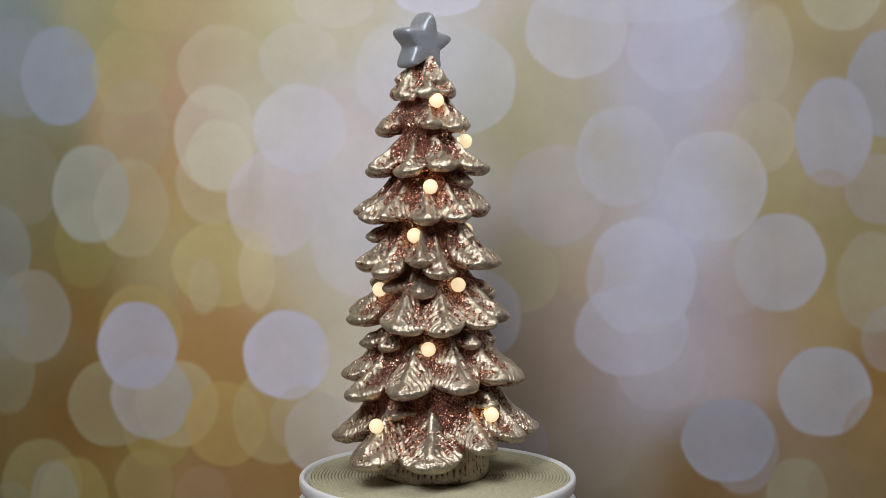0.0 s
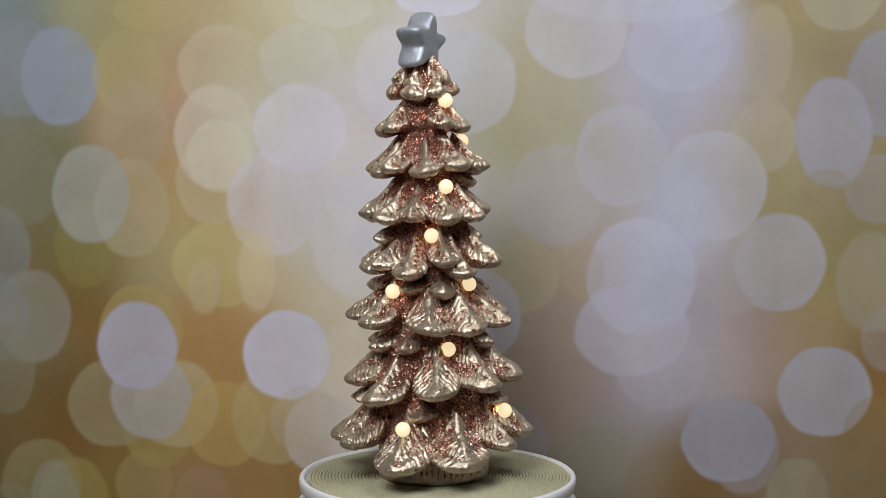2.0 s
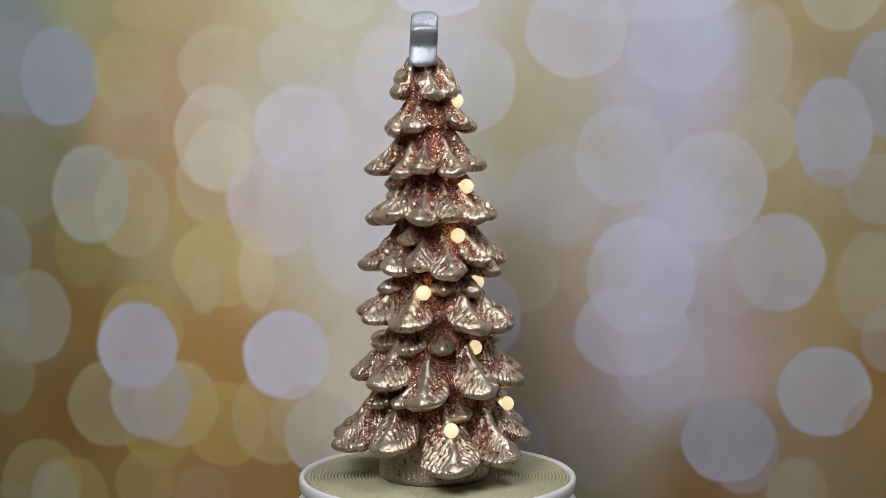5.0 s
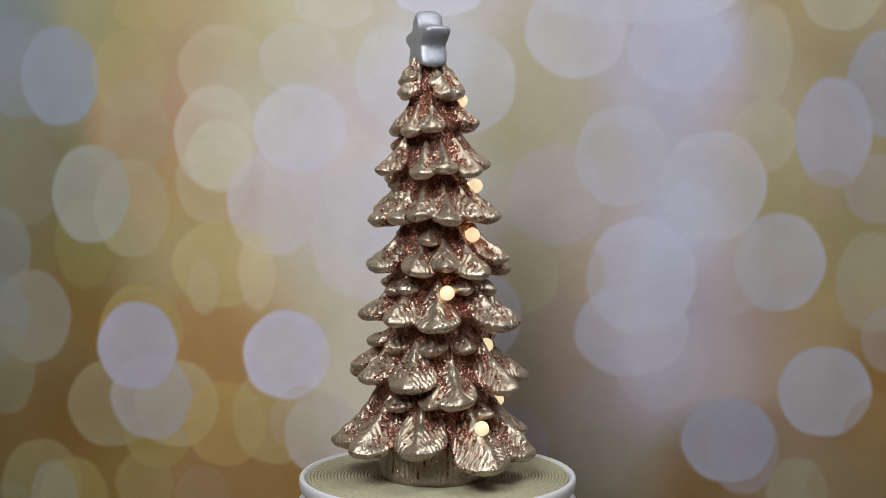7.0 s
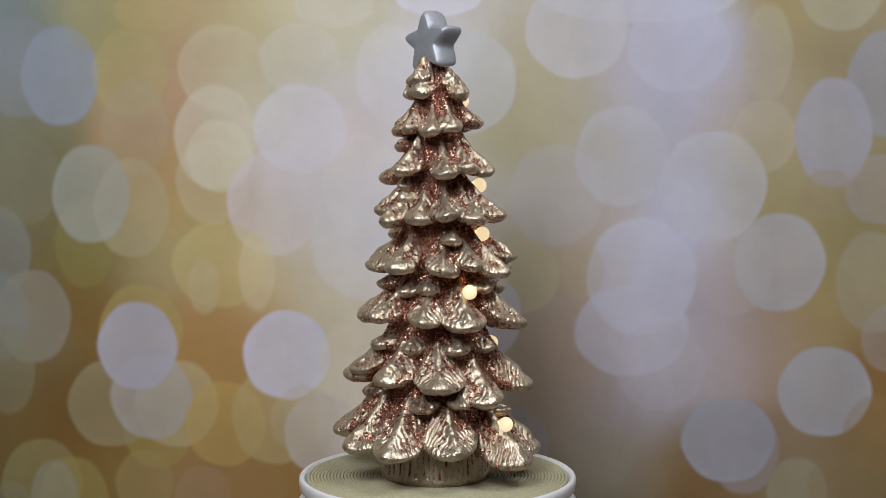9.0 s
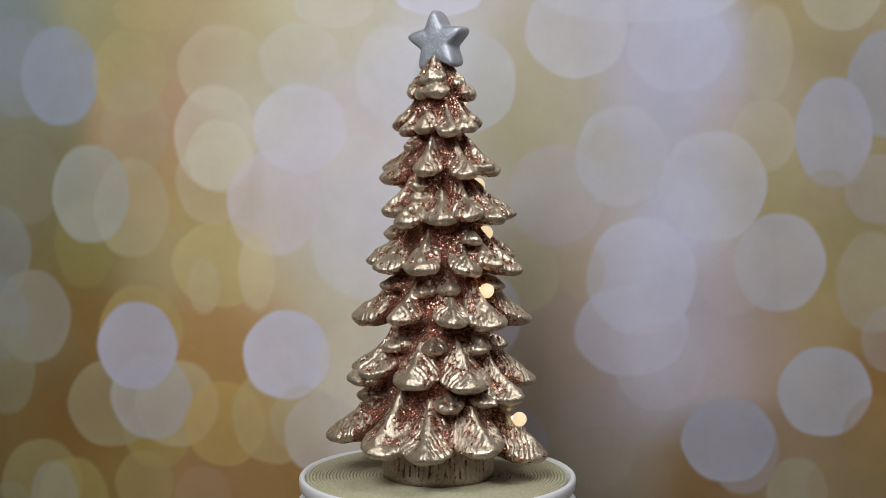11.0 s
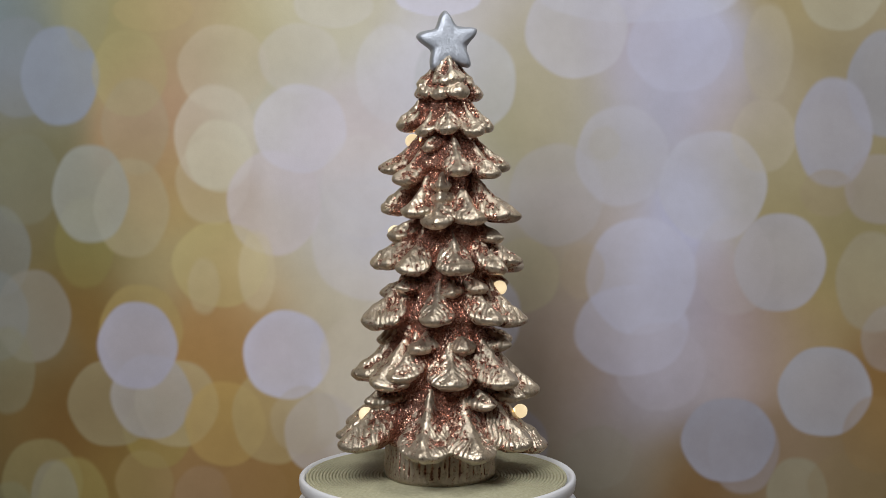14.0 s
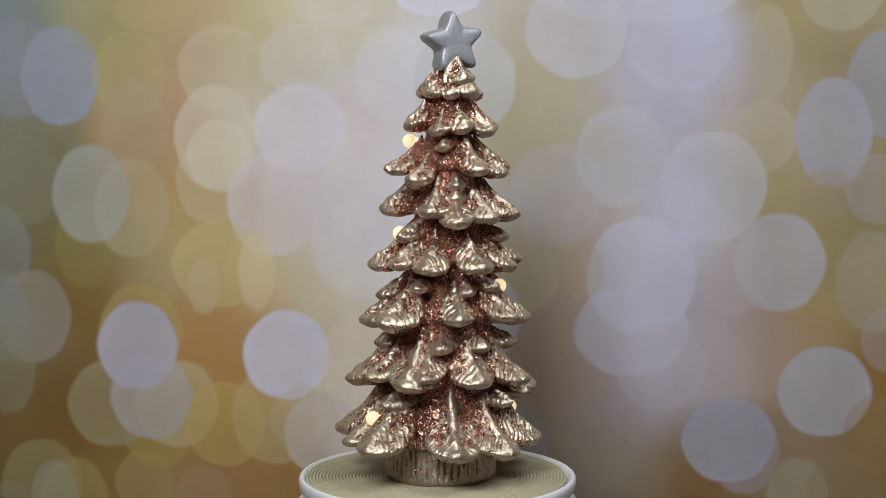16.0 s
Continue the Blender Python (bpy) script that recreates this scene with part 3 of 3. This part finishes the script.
def needles(shape, p, n, wob):
    """Relief of one bough: a midrib with slanting needle furrows and a fan of flutes, dying out at the smooth nose."""
    d = p - shape["centre"]
    rho = d @ shape["out"]
    x = d @ shape["side"] - shape["swing"] * (rho - shape["root"])
    u = (rho - shape["root"]) / (shape["reach"] - shape["root"])
    w = leaf_width(u, shape["belly"]) * shape["wide"] * 0.5
    q = np.clip(x / w, -1.3, 1.3)
    faces_up = smooth_step(n[:, 2] * 0.75 + (n @ shape["out"]) * 0.55, -0.05, 0.45)
    fade = smooth_step(u, 0.02, 0.22) * (1 - smooth_step(u, 0.74, 0.93)) * faces_up
    run = u * shape["length"] - shape["lean"] * np.abs(x)
    phase = run / shape["pitch"] + shape["shift"] * np.sign(x) + 0.55 * wob
    furrow = 2 * np.abs(np.sin(np.pi * phase)) ** 0.65 - 1.25
    flute = np.cos(q * shape["flutes"] * np.pi + 0.8 * wob)
    rib = np.exp(-(q / 0.17) ** 2)
    out_of_rib = smooth_step(np.abs(q), 0.08, 0.25)
    size = 0.0024 * (shape["wide"] / 0.035) ** 0.6
    h = shape["rib"] * (1.1 * rib + 0.62 * furrow * out_of_rib) + shape["fan"] * flute
    return size * h * fade, np.clip(0.17 * h, -0.3, 0.3) * fade


def tier(reach, ztip, wide, rise, boughs):
    """boughs: (bearing in degrees, more reach, more height, width factor), lengths in mm."""
    for az, dr, dz, wf in boughs:
        branch(az, reach + 0.0032 + dr / 1000, ztip - 0.0034 + dz / 1000, wide * 0.96 * wf, rise * min(1.0, 0.25 + 0.75 * wf), round(az * 7 + ztip * 9000))


stem()
foot_of_trunk()
tier(0.0245, 0.353, 0.025, 0.018, [(-132, 0, 0, 1.1), (46, 0, 0, 1.1), (-45, -2, -3, 0.8), (135, -2, -3, 0.8)])
tier(0.030, 0.343, 0.022, 0.020, [(-154, -6.9, -0.8, 1), (-118, -0.6, -0.9, 1.2), (-36, 0.7, -2.8, 1.15), (13, -0.7, 0, 1.2), (57, 1.2, 1.9, 1), (102, -2.9, -0.3, 1.1), (148, -4.6, -0.6, 1.1)])
tier(0.041, 0.310, 0.024, 0.026, [(-178, -6, -0.9, 0.9), (-142, -6.8, 1.5, 1), (-101, 0, -1, 1), (-69, -0.4, 2.1, 1.05), (11, 0.5, 5.2, 1.05), (46, 1.4, 2.6, 1), (90, -2.4, 3.5, 1), (132, 0.5, 3.3, 1.1)])
tier(0.034, 0.296, 0.019, 0.015, [(-169, 0, 0, 1)])
tier(0.055, 0.274, 0.028, 0.030, [(-131, 0, 1, 1), (-87, -4.2, -1.5, 1), (-57, -1, 3, 0.9), (-22, -5.3, -0.1, 1.05), (22, -6, 4.6, 1.2), (60, 0, 4, 0.9), (92, 0.1, 1.1, 0.85), (125, 2, 2, 0.85), (161, -3.2, -7.7, 1)])
tier(0.042, 0.264, 0.022, 0.017, [(70, 0, 0, 1), (-152, -4, -2, 0.9), (140, -2, 0, 1)])
tier(0.060, 0.234, 0.033, 0.034, [(-157, -2.5, -4, 0.95), (-119, -7.8, -1.4, 1.05), (-88, 1.4, 3, 0.9), (-60, 2.9, -0.9, 0.9), (-33, 2.6, 2, 0.8), (-1, -3.4, -0.7, 0.95), (37, -3.9, 0.7, 1), (74, -5.5, 4.1, 1), (112, -0.9, 5, 1.1), (178, -5.4, 4.7, 0.95)])
tier(0.050, 0.217, 0.023, 0.018, [(-82, 1.6, -1.4, 1), (145, 2.7, 0, 1.1), (-150, -12.2, 34.1, 0.9), (60, -4.5, 0, 1)])
tier(0.066, 0.190, 0.035, 0.041, [(-137, -1.9, 0, 1), (-91, -4.7, -1.2, 0.95), (-64, -0.4, 4, 0.75), (-40, 3.1, -3.3, 0.95), (-6, -0.4, 7.5, 0.8), (12, -2.7, -3.4, 0.9), (46, -0.9, 4, 1.05), (74, -3.8, 1.2, 0.9), (110, 2.9, -0.8, 1), (150, 0.4, 3.2, 0.9), (178, -2.2, -1.1, 1)])
tier(0.054, 0.170, 0.025, 0.020, [(-135, -6.5, -0.4, 0.9), (-107, -0.8, 3, 0.9), (-6, 0.1, 0, 1.1), (-40, -0.2, 3, 0.9), (88, 1.1, -2, 1), (107, 7.1, -7.9, 1), (165, 0.7, 3, 1)])
tier(0.074, 0.139, 0.041, 0.047, [(-152, -5.9, 7.6, 0.8), (-108, -1.9, 7, 0.8), (-72, -0.8, 2.5, 1), (-22, 2.6, 0.5, 1), (12, -1.9, -1.1, 1), (49, -1.8, 3, 0.75), (73, -6.9, 7.1, 1), (111, 1.3, 0.4, 1), (150, 4.5, 1.9, 1.25)])
tier(0.060, 0.119, 0.027, 0.021, [(-167, 0.5, 1.5, 1.1), (-125, -4.7, 2, 0.9), (-76, 1.1, 2, 1), (-46, -1.1, 3, 0.9), (44, -1.9, 5, 1), (112, 1.5, 1, 1)])
tier(0.083, 0.085, 0.044, 0.057, [(-178, -5.5, 12.2, 0.8), (-136, -10.1, 6.2, 1), (-96, -5.1, 3.9, 1.05), (-57, 1.2, -8.2, 0.95), (-15, -0.7, -0.4, 1), (20, -3.6, 2.8, 1), (52, -3.8, 8, 0.8), (83, -1.7, 2.2, 1.1), (110, 2.8, 0.4, 1), (140, -3, 9.8, 0.8), (171, 0.3, 5, 1)])
tier(0.071, 0.070, 0.028, 0.022, [(-106, -0.8, 2, 1), (-31, -3.5, -6, 0.9), (154, 1.3, 1, 1.2), (52, -4.8, 0, 1), (-80, 5.7, 5.9, 0.8)])
tier(0.094, 0.028, 0.049, 0.072, [(-155, -3.3, 4.1, 1), (-122, -1.6, 3, 0.95), (-86, -6.5, 6, 1), (-41, 3.4, -7.1, 1.1), (1, -3.5, -6, 1.15), (37, -9.4, 6, 0.9), (67, -6.4, 11.5, 1), (102, 1, 10, 1), (126, -2.4, 8.1, 0.7), (155, 4.7, 5.6, 1.1)])


def collar_leaf(az):
    """A small gilded leaf that climbs between the legs of the star."""
    a = radians(az)
    out, side = Vector((math.sin(a), -math.cos(a), 0)), Vector((math.cos(a), math.sin(a), 0))
    cx, cy = axis_at(0.366)
    rows, cols = 18, 20
    verts, gilt = [], []
    for i in range(rows):
        u = (i + 0.5) / rows
        z = 0.350 + 0.026 * u
        w = 0.0125 * math.sin(math.pi * min(1.0, u * 0.5 + 0.5)) ** 0.8 + 0.0012
        for j in range(cols):
            f = 2 * math.pi * j / cols
            p = out * (0.0098 + 0.004 * (1 - u) + 0.0052 * math.sin(f) * (1 - 0.4 * u)) + side * w * math.cos(f)
            verts.append((cx + p.x, cy + p.y, z))
            gilt.append(0.55)
    for z in (0.349, 0.3765):
        p = out * 0.0105
        verts.append((cx + p.x, cy + p.y, z))
        gilt.append(0.55)
    FORMS.append(("collar_leaf", verts, tube_faces(rows, cols), gilt, None))


collar_leaf(-138)
collar_leaf(42)


def cast():
    """Fuses stem and boughs into one soft casting, as it came from its mould, then parts it again bough by bough."""
    verts, faces, owner, gilt = [], [], [], []
    for k, (_, vs, fs, gs, _) in enumerate(FORMS):
        faces += [tuple(i + len(verts) for i in f) for f in fs]
        verts += vs
        owner += [k] * len(vs)
        gilt += list(gs)
    mesh = bpy.data.meshes.new("raw_form")
    mesh.from_pydata([tuple(v) for v in verts], [], faces)
    mesh.update()
    raw = new("raw_form", mesh)
    fuse = raw.modifiers.new("fuse", "REMESH")
    fuse.mode, fuse.voxel_size = "VOXEL", 0.00092
    soften = raw.modifiers.new("soften", "SMOOTH")
    soften.factor, soften.iterations = 0.5, 4
    whole = bpy.data.meshes.new_from_object(raw.evaluated_get(bpy.context.evaluated_depsgraph_get()))
    bpy.data.objects.remove(raw)
    n = len(whole.vertices)
    co, no = np.empty(n * 3), np.empty(n * 3)
    whole.vertices.foreach_get("co", co)
    whole.vertices.foreach_get("normal", no)
    co, no = co.reshape(-1, 3), no.reshape(-1, 3)
    tree = kdtree.KDTree(len(verts))
    for i, v in enumerate(verts):
        tree.insert(v, i)
    tree.balance()
    mine, paint, wob, dent = np.empty(n, dtype=int), np.empty(n), np.empty(n), np.empty(n)
    for i in range(n):
        v = Vector(co[i])
        near = tree.find_n(v, 3)
        mine[i] = owner[near[0][1]]
        paint[i] = (gilt[near[0][1]] + gilt[near[1][1]] + gilt[near[2][1]]) / 3
        wob[i] = noise.noise(v * 130)
        dent[i] = 0.00045 * noise.noise(v * 190) + 0.00018 * noise.noise(v * 480)
    relief = np.zeros(n)
    for k, (*_, shape) in enumerate(FORMS):
        own = mine == k
        if shape is not None and own.any():
            relief[own], more = needles(shape, co[own], no[own], wob[own])
            paint[own] += more
    quads = np.empty(len(whole.loops), dtype=np.int64)
    whole.loops.foreach_get("vertex_index", quads)
    quads = quads.reshape(-1, 4)
    # the relief runs on softly from bough to bough
    for _ in range(2):
        total, count = np.zeros(n), np.zeros(n)
        mean = relief[quads].mean(axis=1)
        for c in range(4):
            total += np.bincount(quads[:, c], mean, n)
            count += np.bincount(quads[:, c], minlength=n)
        relief = 0.55 * relief + 0.45 * total / np.maximum(count, 1)
    co = co + no * (relief + dent)[:, None]
    whole.vertices.foreach_set("co", co.reshape(-1))
    whole.update()
    whole.vertices.foreach_get("normal", no.reshape(-1))
    who = mine[quads].min(axis=1)
    for k, (name, *_) in enumerate(FORMS):
        some = quads[who == k]
        if not len(some):
            continue
        used, inverse = np.unique(some, return_inverse=True)
        inverse = inverse.reshape(-1, 4)
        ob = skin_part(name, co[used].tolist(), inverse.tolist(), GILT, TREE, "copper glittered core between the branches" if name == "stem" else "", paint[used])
        ob.data.normals_split_custom_set_from_vertices(no[used].tolist())
    bpy.data.meshes.remove(whole)


cast()


def star():
    """A thick five-pointed star with blunt points and rounded edges, flat on both faces."""
    cols, outer, inner, depth = 120, 0.0327, 0.0160, 0.0122
    layers = [(-1.0, 0.04), (-1.0, 0.4)]
    layers += [(d, 1 - 0.5 * (1 - (1 - abs(d) ** 2.6) ** 0.385)) for d in (-0.995, -0.96, -0.90, -0.80, -0.65, -0.4, 0.0, 0.4, 0.65, 0.80, 0.90, 0.96, 0.995)]
    layers += [(1.0, 0.4), (1.0, 0.04)]
    verts = []
    az = radians(-141.0)
    out, side, up = Vector((math.sin(az), -math.cos(az), 0)), Vector((math.cos(az), math.sin(az), 0)), Vector((0, 0, 1))
    cx, cy = axis_at(0.388)
    cx, cy = cx - 0.0013, cy - 0.0016
    mid = Vector((cx, cy, 0.3868))
    spokes = []
    for j in range(cols):
        v = abs((j * 5 / cols + 0.5) % 1.0 - 0.5) * 2
        spokes.append(outer * inner * math.sin(math.pi / 5) / (inner * math.sin(math.pi / 5 - v * math.pi / 5) + outer * math.sin(v * math.pi / 5)))
    # blunt points and filled corners, as cast things have
    for _ in range(9):
        spokes = [(spokes[j - 1] + 2 * spokes[j] + spokes[(j + 1) % cols]) / 4 for j in range(cols)]
    for d, k in layers:
        for j in range(cols):
            f = 2 * math.pi * j / cols - radians(6)
            r = spokes[j] - 0.0125 * (1 - k) if k > 0.45 else spokes[j] * k
            p = mid + side * (r * math.sin(f)) + up * (r * math.cos(f)) + out * depth * d
            p -= out * 0.05 * (p.z - mid.z)
            p += Vector((1, 1, 1)) * 0.0006 * noise.noise(p * 140)
            verts.append(tuple(p))
    verts += [tuple(mid - out * depth), tuple(mid + out * depth)]
    return skin_part("star", verts, tube_faces(len(layers), cols), SILVER, TREE, "silver glitter five-pointed star tree topper")


star()


def bulb(az, reach, z):
    """A frosted round bulb plugged into the casting; an added glow disc behind it lights the halo."""
    a = radians(az)
    x, y = reach * math.sin(a), -reach * math.cos(a)
    bm = bmesh.new()
    bmesh.ops.create_uvsphere(bm, u_segments=28, v_segments=18, radius=0.0064, matrix=Matrix.Translation((x, y, z)))
    ob = part("bulb", bm, BULB, TREE, "round frosted warm white bulb, lit")
    cx, cy = axis_at(z)
    back = Vector((cx - x, cy - y, 0.004)).normalized()
    bm = bmesh.new()
    m = Matrix.Translation(Vector((x, y, z)) + back * 0.0055) @ back.to_track_quat("Z", "Y").to_matrix().to_4x4()
    bmesh.ops.create_cone(bm, cap_ends=True, segments=16, radius1=0.0025, radius2=0.0022, depth=0.003, matrix=m)
    part("halo_disc", bm, HALO_GLOW, ob, "added amber glow disc behind the bulb, for its halo")


bulb(-2, 0.0216, 0.3365)
bulb(100, 0.0250, 0.3010)
bulb(-9.4, 0.0374, 0.2617)
bulb(-27.6, 0.0432, 0.2194)
bulb(138, 0.0385, 0.2200)
bulb(-64.4, 0.0563, 0.1710)
bulb(31, 0.0355, 0.1756)
bulb(-9.5, 0.0481, 0.1211)
bulb(-43.4, 0.0768, 0.0556)
bulb(47.6, 0.0640, 0.0630)
bulb(136, 0.0650, 0.0575)


# ---- what turns ----
def motions():
    turn = [(0.0, 0.0), (2.0, 20.84), (4.0, 41.77), (6.5, 67.71), (9.0, 93.93), (11.5, 118.94), (14.0, 143.51), (16.0, 162.92)]
    for thing in (TURNTABLE, MAT, TREE):
        walk(thing, [(t, pose(0, 0, 0, 0, 0, a)) for t, a in turn])


motions()
